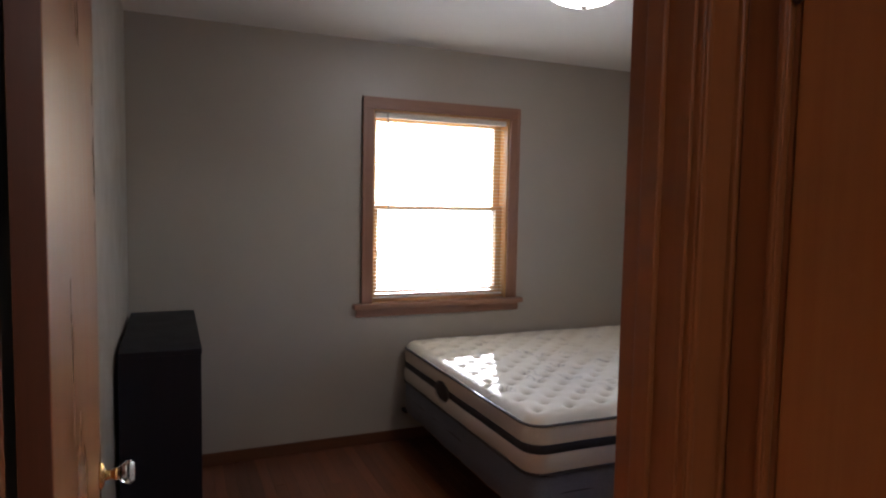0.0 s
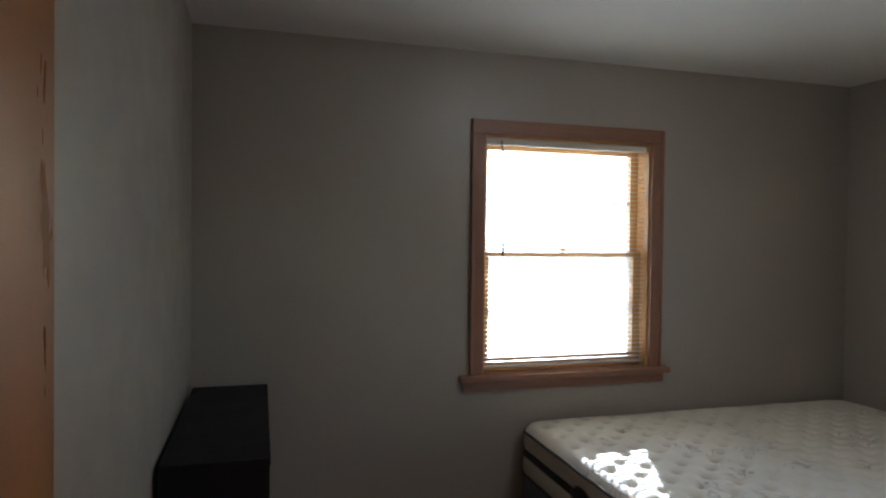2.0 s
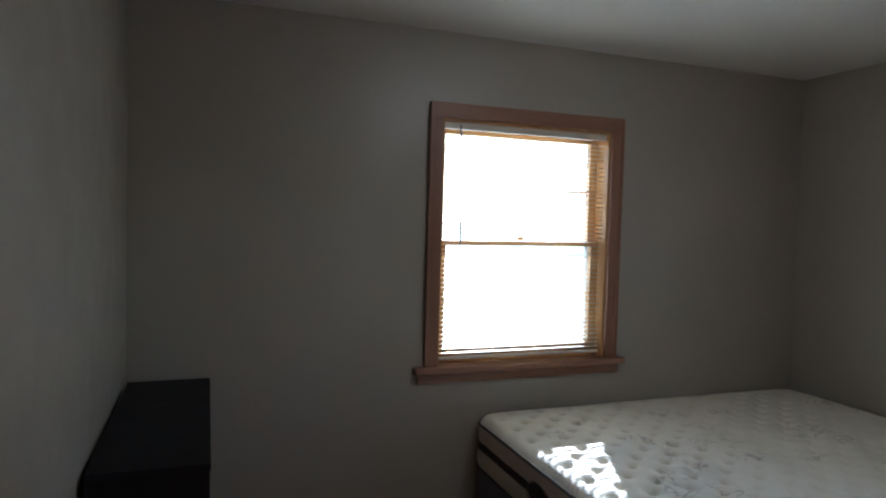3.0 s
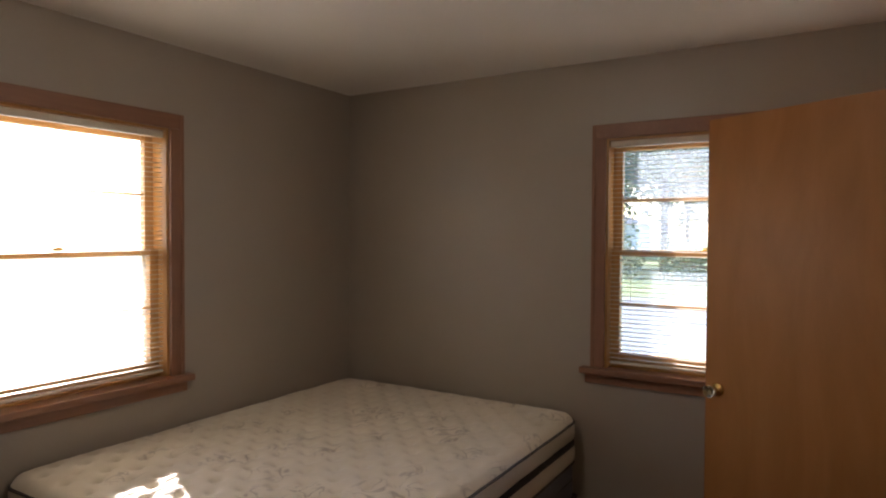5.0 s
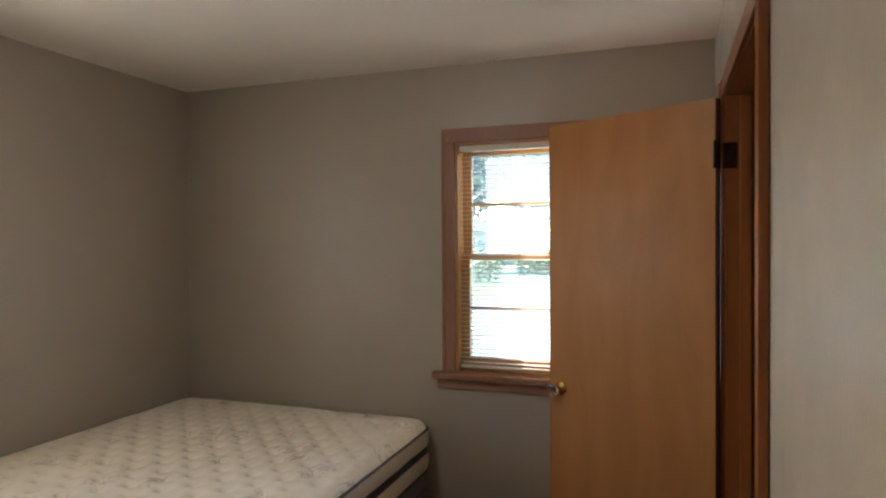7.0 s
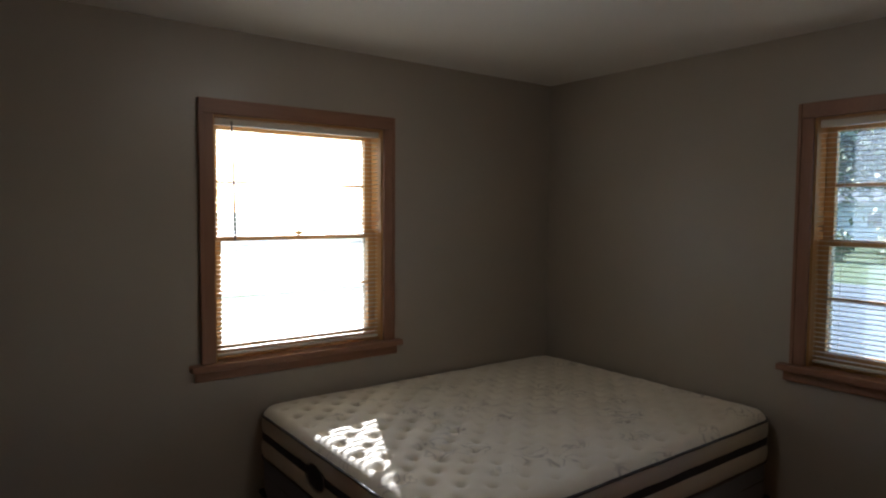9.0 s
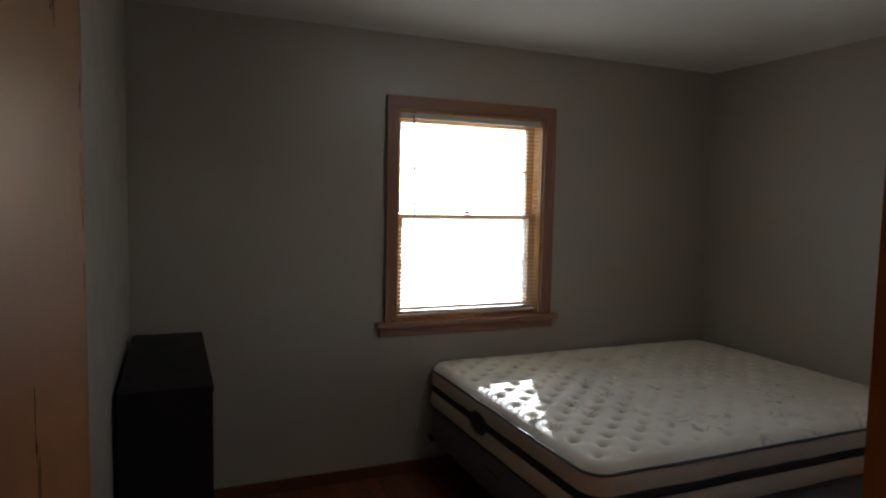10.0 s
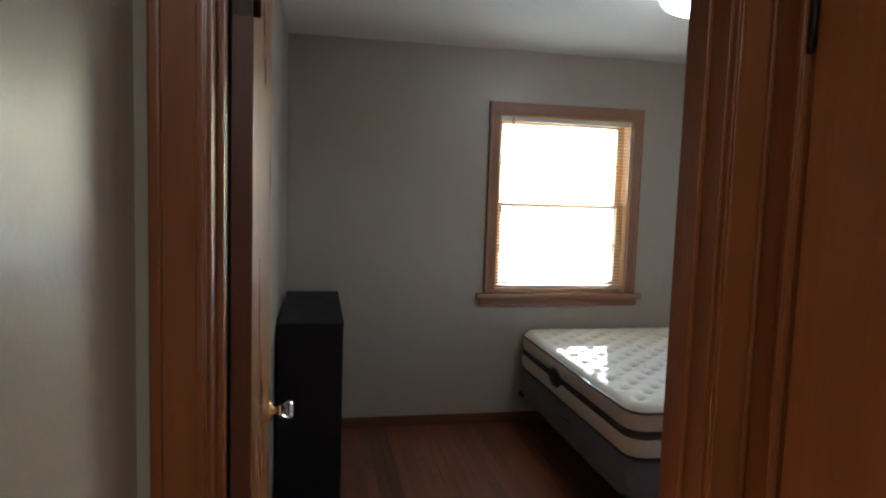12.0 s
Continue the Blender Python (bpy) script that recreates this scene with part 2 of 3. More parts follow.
def lathe(bm, profile, steps=24, m=Matrix()):
    """Turns a profile of (radius, height) about z."""
    rings = []
    for r, z in profile:
        rings.append([bm.verts.new(m @ Vector((r * math.cos(2 * math.pi * k / steps), r * math.sin(2 * math.pi * k / steps), z))) for k in range(steps)])
    for a, b in zip(rings, rings[1:]):
        for k in range(steps):
            bm.faces.new((a[k], a[(k + 1) % steps], b[(k + 1) % steps], b[k]))
    for ring, flip in ((rings[0], True), (rings[-1], False)):
        bm.faces.new(ring[::-1] if flip else ring)
    return bm


def tube(points, r, steps=8):
    bm = bmesh.new()
    rings = []
    for i, p in enumerate(points):
        p = Vector(p)
        d = (Vector(points[min(i + 1, len(points) - 1)]) - Vector(points[max(i - 1, 0)])).normalized()
        q = d.to_track_quat("Z", "Y").to_matrix()
        rings.append([bm.verts.new(p + q @ Vector((r * math.cos(2 * math.pi * k / steps), r * math.sin(2 * math.pi * k / steps), 0))) for k in range(steps)])
    for a, b in zip(rings, rings[1:]):
        for k in range(steps):
            bm.faces.new((a[k], a[(k + 1) % steps], b[(k + 1) % steps], b[k]))
    bm.faces.new(rings[0][::-1])
    bm.faces.new(rings[-1])
    return bm


# ---- plan ----
WX, EX, SY, NY, H = 1.657, 5.197, 1.86, 4.739, 2.42    # room faces and ceiling height
T = 0.12                                              # inner walls
TO = 0.16                                             # outer walls
DX0, DX1, DH = 1.694, 2.513, 2.036                    # entry opening in the south wall
CX0, CX1 = 3.642, 4.584                               # closet opening in the south wall
HW, HE, HS = 1.590, 2.603, -0.75                       # hall faces
NW0, NW1, NZ0, NZ1 = 2.966, 3.898, 0.856, 2.034       # window hole, north wall
EW0, EW1 = 2.145, 3.077                               # window hole, east wall
HD0, HD1 = 0.885, 1.645                               # hall door in the hall's east wall

# ---- large structure ----
solid("wall_north", boxes((WX - TO, NW0, NY, NY + TO, -0.1, H), (NW1, EX + TO, NY, NY + TO, -0.1, H), (NW0, NW1, NY, NY + TO, -0.1, NZ0 - 0.02), (NW0, NW1, NY, NY + TO, NZ1, H)), WALL, "warm grey painted bedroom wall with a window", "wall", "structure")
solid("wall_east", boxes((EX, EX + TO, SY - T, EW0, -0.1, H), (EX, EX + TO, EW1, NY, -0.1, H), (EX, EX + TO, EW0, EW1, -0.1, NZ0 - 0.02), (EX, EX + TO, EW0, EW1, NZ1, H)), WALL, "warm grey painted bedroom wall with a window", "wall", "structure")
solid("wall_west", boxes((WX - TO, WX, SY, NY, -0.1, H)), WALL, "warm grey painted bedroom wall behind the open door", "wall", "structure")
solid("wall_south", boxes((HW - TO, DX0 - 0.02, SY - T, SY, -0.1, H), (DX1 + 0.02, CX0 - 0.02, SY - T, SY, -0.1, H), (CX1 + 0.02, EX, SY - T, SY, -0.1, H), (DX0 - 0.02, DX1 + 0.02, SY - T, SY, DH + 0.02, H), (CX0 - 0.02, CX1 + 0.02, SY - T, SY, DH + 0.02, H)), WALL, "warm grey painted wall with two doorways", "wall", "structure")
solid("wall_hall_west", boxes((HW - TO, HW, HS, SY - T, -0.1, H)), HALL, "glossy beige-grey painted hall wall with orange-peel texture", "wall", "structure")
solid("wall_hall_east", boxes((HE, HE + T, HS, HD0 - 0.02, -0.1, H), (HE, HE + T, HD1 + 0.02, SY - T, -0.1, H), (HE, HE + T, HD0 - 0.02, HD1 + 0.02, DH + 0.02, H)), HALL, "beige-grey painted hall wall with a wooden door", "wall", "structure")
solid("wall_hall_north", boxes((HW, DX0 - 0.02, SY - T - 0.004, SY - T + 0.001, 0, H), (DX1 + 0.02, HE, SY - T - 0.004, SY - T + 0.001, 0, H), (DX0 - 0.02, DX1 + 0.02, SY - T - 0.004, SY - T + 0.001, DH + 0.02, H)), HALL, "beige-grey painted hall face of the doorway wall", "wall", "structure")
solid("wall_hall_south", boxes((HW - TO, HE + T, HS - T, HS, -0.1, H)), HALL, "beige-grey painted end wall of the hall", "wall", "structure")
solid("wall_closet", boxes((3.35, 3.47, 1.05, SY - T, -0.1, H), (3.35, EX + TO, 0.93, 1.05, -0.1, H), (EX, EX + TO, 1.05, SY - T, -0.1, H)), WALL, "grey painted closet walls in shade", "wall", "structure")
solid("ceiling", boxes((HW - 0.3, EX + TO, HS - T, NY + TO, H, H + 0.12)), CEIL, "matte off-white painted ceiling", "ceiling", "structure")
# roof out of view; its north eave is lengthened to hold back light
solid("roof", boxes((HW - 0.75, EX + 0.55, HS - 0.6, NY + 1.05, H + 0.20, H + 0.36), (HW - 0.3, EX + TO, HS - T, NY + TO, H + 0.12, H + 0.20)), OUTER, "pale painted roof, unseen, north eave deepened to shade the room", "roof", "structure")
floor = solid("floor", boxes((HW - 0.3, EX + TO, HS - T, NY + TO, -0.25, -0.014)), SUB, "dark red-brown oak strip floor", "floor", "structure")


def baseboard(name, x0, x1, y0, y1, mat):
    solid(name, boxes((x0, x1, y0, y1, 0.0, 0.068), bevel=0.004), mat, "stained wooden baseboard along the wall", "baseboard", "structure")


baseboard("baseboard", WX, EX, NY - 0.014, NY - 0.001, BASE_X)
baseboard("baseboard", WX + 0.001, WX + 0.014, 2.0, NY - 0.014, BASE_Y)
baseboard("baseboard", EX - 0.014, EX - 0.001, SY, NY - 0.014, BASE_Y)
baseboard("baseboard", DX1 + 0.09, CX0 - 0.09, SY + 0.001, SY + 0.014, BASE_X)


# ---- windows ----
def window(name, turn, origin, width, label):
    """A double-hung wooden window with casing; local x along the wall, y outwards, z up from the floor."""
    w = thing(name, origin, label, "window", kind="structure", turn=turn)
    sx = HAZETRIM_X if turn == 0 else HAZETRIM_Y
    rx = SASH_X if turn == 0 else SASH_Y
    a, b = 0.0, width
    for x0, x1 in ((a - 0.056, a + 0.008), (b - 0.008, b + 0.056)):
        c = part("casing", boxes((x0, x1, -0.02, -0.001, NZ0 + 0.012, NZ1 - 0.008), bevel=0.004), HAZETRIM, w, local=True)
        part("back_band", boxes((x0 - 0.004 if x0 < 0 else x1 - 0.012, x0 + 0.012 if x0 < 0 else x1 + 0.004, -0.026, -0.0005, NZ0 + 0.0125, NZ1 + 0.06), bevel=0.003), HAZETRIM, c, local=True)
    part("head_casing", boxes((a - 0.05, b + 0.05, -0.0205, -0.001, NZ1 - 0.008, NZ1 + 0.062), bevel=0.004), sx, w, local=True)
    part("stool", boxes((a - 0.111, b + 0.100, -0.052, 0.05, NZ0 - 0.019, NZ0 + 0.012), bevel=0.007), sx, w, "worn stained wooden window stool", local=True)
    part("apron", boxes((a - 0.09, b + 0.08, -0.018, -0.001, NZ0 - 0.070, NZ0 - 0.019), bevel=0.005), sx, w, local=True)
    for x0, x1 in ((a, a + 0.018), (b - 0.018, b)):
        part("side_jamb", boxes((x0, x1, 0.0, TO + 0.01, NZ0, NZ1)), SASH, w, local=True)
    part("head_jamb", boxes((a + 0.018, b - 0.018, 0.0, TO + 0.01, NZ1 - 0.018, NZ1)), rx, w, local=True)
    part("outer_sill", boxes((a + 0.018, b - 0.018, 0.05, TO + 0.05, NZ0 - 0.02, NZ0 + 0.02), bevel=0.004), rx, w, local=True)
    mid = 1.447
    for nm, y0, z0, z1, low, high in (("lower_sash", 0.062, NZ0 + 0.02, mid + 0.02, 0.065, 0.032), ("upper_sash", 0.1, mid - 0.015, NZ1 - 0.018, 0.032, 0.045)):
        s = part(nm, boxes((a + 0.018, a + 0.062, y0, y0 + 0.034, z0, z1), (b - 0.062, b - 0.018, y0, y0 + 0.034, z0, z1), bevel=0.003), SASH, w, "amber varnished wooden sash", local=True)
        part("rail", boxes((a + 0.062, b - 0.062, y0 + 0.001, y0 + 0.033, z0, z0 + low), bevel=0.003), rx, s, local=True)
        part("rail", boxes((a + 0.062, b - 0.062, y0 + 0.001, y0 + 0.033, z1 - high, z1), bevel=0.003), rx, s, local=True)
        zc = (z0 + low + z1 - high) / 2
        part("muntin", boxes((a + 0.062, b - 0.062, y0 + 0.006, y0 + 0.03, zc - 0.009, zc + 0.009), bevel=0.003), rx, s, local=True)
        for p0, p1 in ((z0 + low, zc - 0.009), (zc + 0.009, z1 - high)):
            g = part("pane", boxes((a + 0.06, b - 0.06, y0 + 0.016, y0 + 0.019, p0 - 0.004, p1 + 0.004)), GLASS if turn == 0 else HAZED, s, local=True)
            g.visible_shadow = False
    for x0, x1 in ((a + 0.018, a + 0.05), (b - 0.05, b - 0.018)):
        part("storm_frame", boxes((x0, x1, 0.140, 0.158, NZ0 + 0.021, NZ1 - 0.019), bevel=0.002), WHITE, w, "white aluminium storm frame", local=True)
    part("storm_rail", boxes((a + 0.05, b - 0.05, 0.141, 0.157, mid - 0.012, mid + 0.012), bevel=0.002), WHITE, w, local=True)
    lock = bmesh.new()
    lathe(lock, [(0.004, 0), (0.021, 0.0), (0.021, 0.006), (0.012, 0.012), (0.009, 0.02), (0.0, 0.02)], 16, pose(width / 2, 0.079, mid + 0.02))
    part("sash_lock", lock, BRASS, w, "small brass sash lock", True, True)
    return w


window("window_1", 0, (NW0, NY, 0), NW1 - NW0, "stained wooden double-hung window with sunlit panes")
window("window_2", -90, (EX, EW1, 0), EW1 - EW0, "stained wooden double-hung window looking onto a shaded yard")


def blind(turn, origin, width, label, wand_at):
    """A lowered mini blind with open slats; local axes as the window's."""
    w = thing("window_blind", origin, label, "window blind", "lowered mini blinds", turn=turn)
    a, b = 0.024, width - 0.024
    top, bottom = NZ1 - 0.022, NZ0 + 0.034
    part("head_rail", boxes((a, b, 0.012, 0.04, top - 0.03, top), bevel=0.002), BLIND, w, local=True)
    part("bottom_rail", boxes((a + 0.002, b - 0.002, 0.016, 0.036, bottom, bottom + 0.012), bevel=0.003), BLIND, w, local=True)
    me = bpy.data.meshes.new("slat")
    n, half, tilt = 5, 0.0095, radians(1.0)
    verts, faces = [], []
    for i in range(n):
        u = -half + 2 * half * i / (n - 1)
        c = 0.0022 * (1 - (u / half) ** 2)
        for x in (a + 0.002, b - 0.002):
            for dz in (0.0, -0.0011):
                verts.append((x, u * math.cos(tilt) + 0.026, c + dz + u * math.sin(tilt)))
    for i in range(n - 1):
        k, j = 4 * i, 4 * i + 4
        faces += [(k, k + 2, j + 2, j), (k + 1, j + 1, j + 3, k + 3), (k, j, j + 1, k + 1), (k + 2, k + 3, j + 3, j + 2)]
    faces += [(0, 1, 3, 2), (4 * n - 4, 4 * n - 2, 4 * n - 1, 4 * n - 3)]
    me.from_pydata(verts, [], faces)
    me.materials.append(BLIND)
    count = int((top - 0.05 - bottom - 0.02) / 0.0225)
    for k in range(count + 1):
        s = new("slat", me)
        s.parent = w
        s.location = (0, random.uniform(-0.0006, 0.0006), bottom + 0.03 + k * 0.0225)
        s.rotation_euler = (random.uniform(-0.02, 0.02), random.uniform(-0.0012, 0.0012), 0)
    for x in (a + 0.10, b - 0.10):
        part("ladder_cord", tube([(x, 0.0385, bottom), (x, 0.0385, top - 0.03)], 0.0008, 5), CORD, w, local=True)
    wx = a + wand_at
    part("tilt_wand", tube([(wx, 0.006, top - 0.012), (wx + 0.002, 0.002, top - 0.05), (wx + 0.012, 0.002, 1.44)], 0.0052, 6), WAND, w, "thin hanging tilt wand", local=True)
    return w


blind(0, (NW0, NY, 0), NW1 - NW0, "almond mini blind lowered over the sunlit window, slats open", 0.075)
blind(-90, (EX, EW1, 0), EW1 - EW0, "almond mini blind lowered over the yard window, slats open", 0.70)


# ---- doors ----
def casing_set(name, x0, x1, y_face, out, label, mat_x=TRIM_X):
    """Door casing on one face of a wall along x; out: +1 towards +y."""
    w = thing(name, ((x0 + x1) / 2, y_face, 0), label, "door casing", kind="structure")
    for s, edge in ((-1, x0), (1, x1)):
        e0 = edge + s * 0.006
        def strip(u0, u1, d):
            u0, u1 = u0 * 1.06, u1 * 1.06
            xs = sorted((e0 + s * u0, e0 + s * u1))
            ys = sorted((y_face + out * 0.001, y_face + out * d))
            return (xs[0], xs[1], ys[0], ys[1], 0.0, DH + 0.062)
        c = part("casing", boxes(strip(0.0, 0.062, 0.016), bevel=0.004), TRIM, w)
        part("back_band", boxes(strip(0.056, 0.072, 0.024), bevel=0.004), TRIM, c)
        part("bead", boxes(strip(0.003, 0.013, 0.0205), bevel=0.003), TRIM, c)
    ys = sorted((y_face + out * 0.0015, y_face + out * 0.0165))
    part("head_casing", boxes((x0 - 0.004, x1 + 0.004, ys[0], ys[1], DH + 0.004, DH + 0.068), bevel=0.004), mat_x, w)
    return w


def jamb_set(name, x0, x1, label, stop_y):
    w = thing(name, ((x0 + x1) / 2, SY - T / 2, 0), label, "door frame", kind="structure")
    for s, e in ((-1, x0), (1, x1)):
        xs = sorted((e, e + s * 0.02))
        j = part("side_jamb", boxes((xs[0], xs[1], SY - T - 0.004, SY + 0.004, 0, DH + 0.02), bevel=0.002), TRIM, w)
        xs = sorted((e, e - s * 0.011))
        part("door_stop", boxes((xs[0], xs[1], stop_y - 0.018, stop_y + 0.018, 0, DH), bevel=0.003), TRIM, j)
    part("head_jamb", boxes((x0, x1, SY - T - 0.004, SY + 0.004, DH, DH + 0.02), bevel=0.002), TRIM_X, w)
    return w


jamb_set("door_frame_1", DX0, DX1, "stained wooden door frame of the bedroom entry", SY - 0.06)
jamb_set("door_frame_2", CX0, CX1, "stained wooden door frame of the closet", SY - 0.06)
casing_set("trim_1", DX0, DX1, SY - T, -1, "stained wooden casing with bead, hall side of the entry")
casing_set("trim_2", CX0, CX1, SY, 1, "stained wooden casing around the closet doorway")


def crystal_knob(door, x, z, face, out):
    """Brass rose and neck with a faceted glass knob; out: the way it sticks out along local y."""
    turn = pose(x, face, z, -90 if out > 0 else 90)
    rose = bmesh.new()
    lathe(rose, [(0.0, 0), (0.03, 0.0), (0.03, 0.004), (0.024, 0.009), (0.012, 0.012), (0.010, 0.026), (0.014, 0.03), (0.014, 0.036), (0.0, 0.036)], 24, turn)
    k = part("door_knob", rose, BRASS, door, "aged brass rose and neck", True, True)
    glass = bmesh.new()
    lathe(glass, [(0.0, 0.036), (0.013, 0.036), (0.017, 0.042), (0.026, 0.055), (0.027, 0.062), (0.020, 0.070), (0.0, 0.072)], 12, turn)
    part("glass_knob", glass, CRYSTAL, k, "faceted clear crystal knob", local=True)


def hinges(door, zs, y, y0):
    for z in zs:
        h = part("hinge", tube([(0.0, y, z - 0.045), (0.0, y, z + 0.045)], 0.0065, 10), BRONZE, door, "dark bronze butt hinge", True, True)
        part("hinge_leaf", boxes((-0.0016, 0.0012, y0 + 0.002, y0 + 0.0345, z - 0.044, z + 0.044)), BRONZE, h, local=True)
        tip = bmesh.new()
        lathe(tip, [(0.0, 0), (0.0055, 0.0), (0.0065, 0.004), (0.003, 0.009), (0.0, 0.0095)], 10, pose(0, y, z + 0.045))
        part("pin_tip", tip, BRONZE, h, "", True, True)


def flush_door(name, hinge, turn, width, label, y0, knob_out, hinge_y, knob_z, hinge_top):
    """A flush slab door; local x from the hinge to the latch, y across its thickness."""
    d = thing(name, hinge, label, "door", turn=turn)
    part("slab", boxes((0.002, width, y0, y0 + 0.035, 0.012, DH - 0.006), bevel=0.0015), ENTRYDOOR if name == "bedroom_door" else DOOR, d, local=True)
    part("hinge_edge", boxes((0.0, 0.0021, y0 + 0.001, y0 + 0.034, 0.014, DH - 0.008)), EDGE, d, "red-brown door edge, coloured dark for shade", local=True)
    part("latch_edge", boxes((width - 0.0001, width + 0.002, y0 + 0.001, y0 + 0.034, 0.014, DH - 0.008)), EDGE, d, "red-brown door edge, coloured dark for shade", local=True)
    crystal_knob(d, width - 0.06, knob_z, y0 + (0.035 if knob_out > 0 else 0.0), knob_out)
    hinges(d, (0.28, hinge_top), hinge_y, y0)
    return d


flush_door("bedroom_door", (DX0 + 0.010, SY + 0.010, 0), 92.0, 0.795, "glossy brown flush wooden door, open against the wall", -0.035, -1, -0.04, 0.868, 1.83)
closet_door = flush_door("closet_door", (CX1 + 0.012, SY + 0.020, 0), 60.9, 0.742, "honey-coloured flush wooden closet door standing open", -0.0, 1, 0.04, 0.893, 1.827)


for hz in (0.28, 1.827):
    part("jamb_leaf", boxes((CX1 - 0.0045, CX1 + 0.0005, SY - 0.034, SY + 0.014, hz - 0.046, hz + 0.046), bevel=0.001), BRONZE, closet_door, "dark bronze hinge leaf")


def hall_door():
    d = thing("hall_door", (HE, (HD0 + HD1) / 2, 0), "honey-brown flush wooden door, closed, in the hall", "door")
    part("slab", boxes((HE - 0.004, HE + 0.031, HD0 + 0.003, HD1 - 0.003, 0.012, DH - 0.004), bevel=0.002), HALLDOOR, d)
    for z in (0.28, 1.795):
        h = part("hinge", tube([(HE - 0.010, HD1, z - 0.045), (HE - 0.010, HD1, z + 0.045)], 0.0065, 10), BRONZE, d, "dark bronze butt hinge", True)
        tip = bmesh.new()
        lathe(tip, [(0.0, -0.0095), (0.003, -0.009), (0.0065, -0.004), (0.0055, 0.0), (0.0, 0.0)], 10, pose(HE - 0.010, HD1, z - 0.045))
        part("pin_tip", tip, BRONZE, h, "", True)
    w = thing("door_frame_3", (HE, (HD0 + HD1) / 2, 0), "stained wooden frame around the hall door", "door frame", kind="structure")
    for s, e in ((-1, HD0), (1, HD1)):
        ys = sorted((e, e + s * 0.019))
        part("side_jamb", boxes((HE - 0.002, HE + T, ys[0], ys[1], 0, DH + 0.02), bevel=0.002), TRIM, w)
        ys = sorted((e + s * 0.006, e + s * 0.062))
        if s > 0:
            ys[1] = SY - T - 0.0255
        c = part("casing", boxes((HE - 0.017, HE - 0.0025, ys[0], ys[1], 0, DH + 0.06), bevel=0.004), TRIM, w)
        part("bead", boxes((HE - 0.021, HE - 0.003, *sorted((e + s * 0.008, e + s * 0.018)), 0, DH + 0.02), bevel=0.003), TRIM, c)
    part("head_jamb", boxes((HE - 0.0015, HE + T, HD0, HD1, DH, DH + 0.02)), TRIM_Y, w)
    part("head_casing", boxes((HE - 0.0175, HE - 0.0025, HD0 - 0.006, HD1 + 0.006, DH + 0.006, DH + 0.062), bevel=0.004), TRIM_Y, w)


hall_door()


# ---- bed ----
BX0, BX1, BY0, BY1 = 3.168, 5.152, 3.186, 4.724
MB, MT = 0.380, 0.632


def rounded_outline(x0, x1, y0, y1, r, seg=8):
    pts = []
    for cx, cy, a0 in ((x1 - r, y1 - r, 0), (x0 + r, y1 - r, 90), (x0 + r, y0 + r, 180), (x1 - r, y0 + r, 270)):
        for k in range(seg + 1):
            a = radians(a0 + 90 * k / seg)
            pts.append((cx + r * math.cos(a), cy + r * math.sin(a)))
    return pts


def resample(pts, step):
    out = []
    for p, q in zip(pts, pts[1:] + pts[:1]):
        n = max(1, int(math.dist(p, q) / step))
        out += [(p[0] + (q[0] - p[0]) * k / n, p[1] + (q[1] - p[1]) * k / n) for k in range(n)]
    return out


def band(x0, x1, y0, y1, r, rows, wave=0.0):
    """A closed belt of cloth round a rounded rectangle; rows of (outward offset, height)."""
    bm = bmesh.new()
    base = resample(rounded_outline(x0, x1, y0, y1, r), 0.04)
    rings = []
    for off, z in rows:
        ring = []
        for i, (x, y) in enumerate(base):
            px, py = base[i - 1]
            nx, ny = base[(i + 1) % len(base)]
            t = Vector((nx - px, ny - py)).normalized()
            o = off + wave * noise.noise(Vector((x * 6, y * 6, z * 9)))
            ring.append(bm.verts.new((x + t.y * o, y - t.x * o, z + wave * 0.6 * noise.noise(Vector((x * 3, y * 3, 5))))))
        rings.append(ring)
    for a, b in zip(rings, rings[1:]):
        for k in range(len(base)):
            bm.faces.new((a[k], a[(k + 1) % len(base)], b[(k + 1) % len(base)], b[k]))
    return bm


def cord(x0, x1, y0, y1, r, z, rad):
    rows = [(rad * math.cos(a), z + rad * math.sin(a)) for a in [2 * math.pi * k / 8 for k in range(9)]]
    return band(x0, x1, y0, y1, r, rows, 0.003)


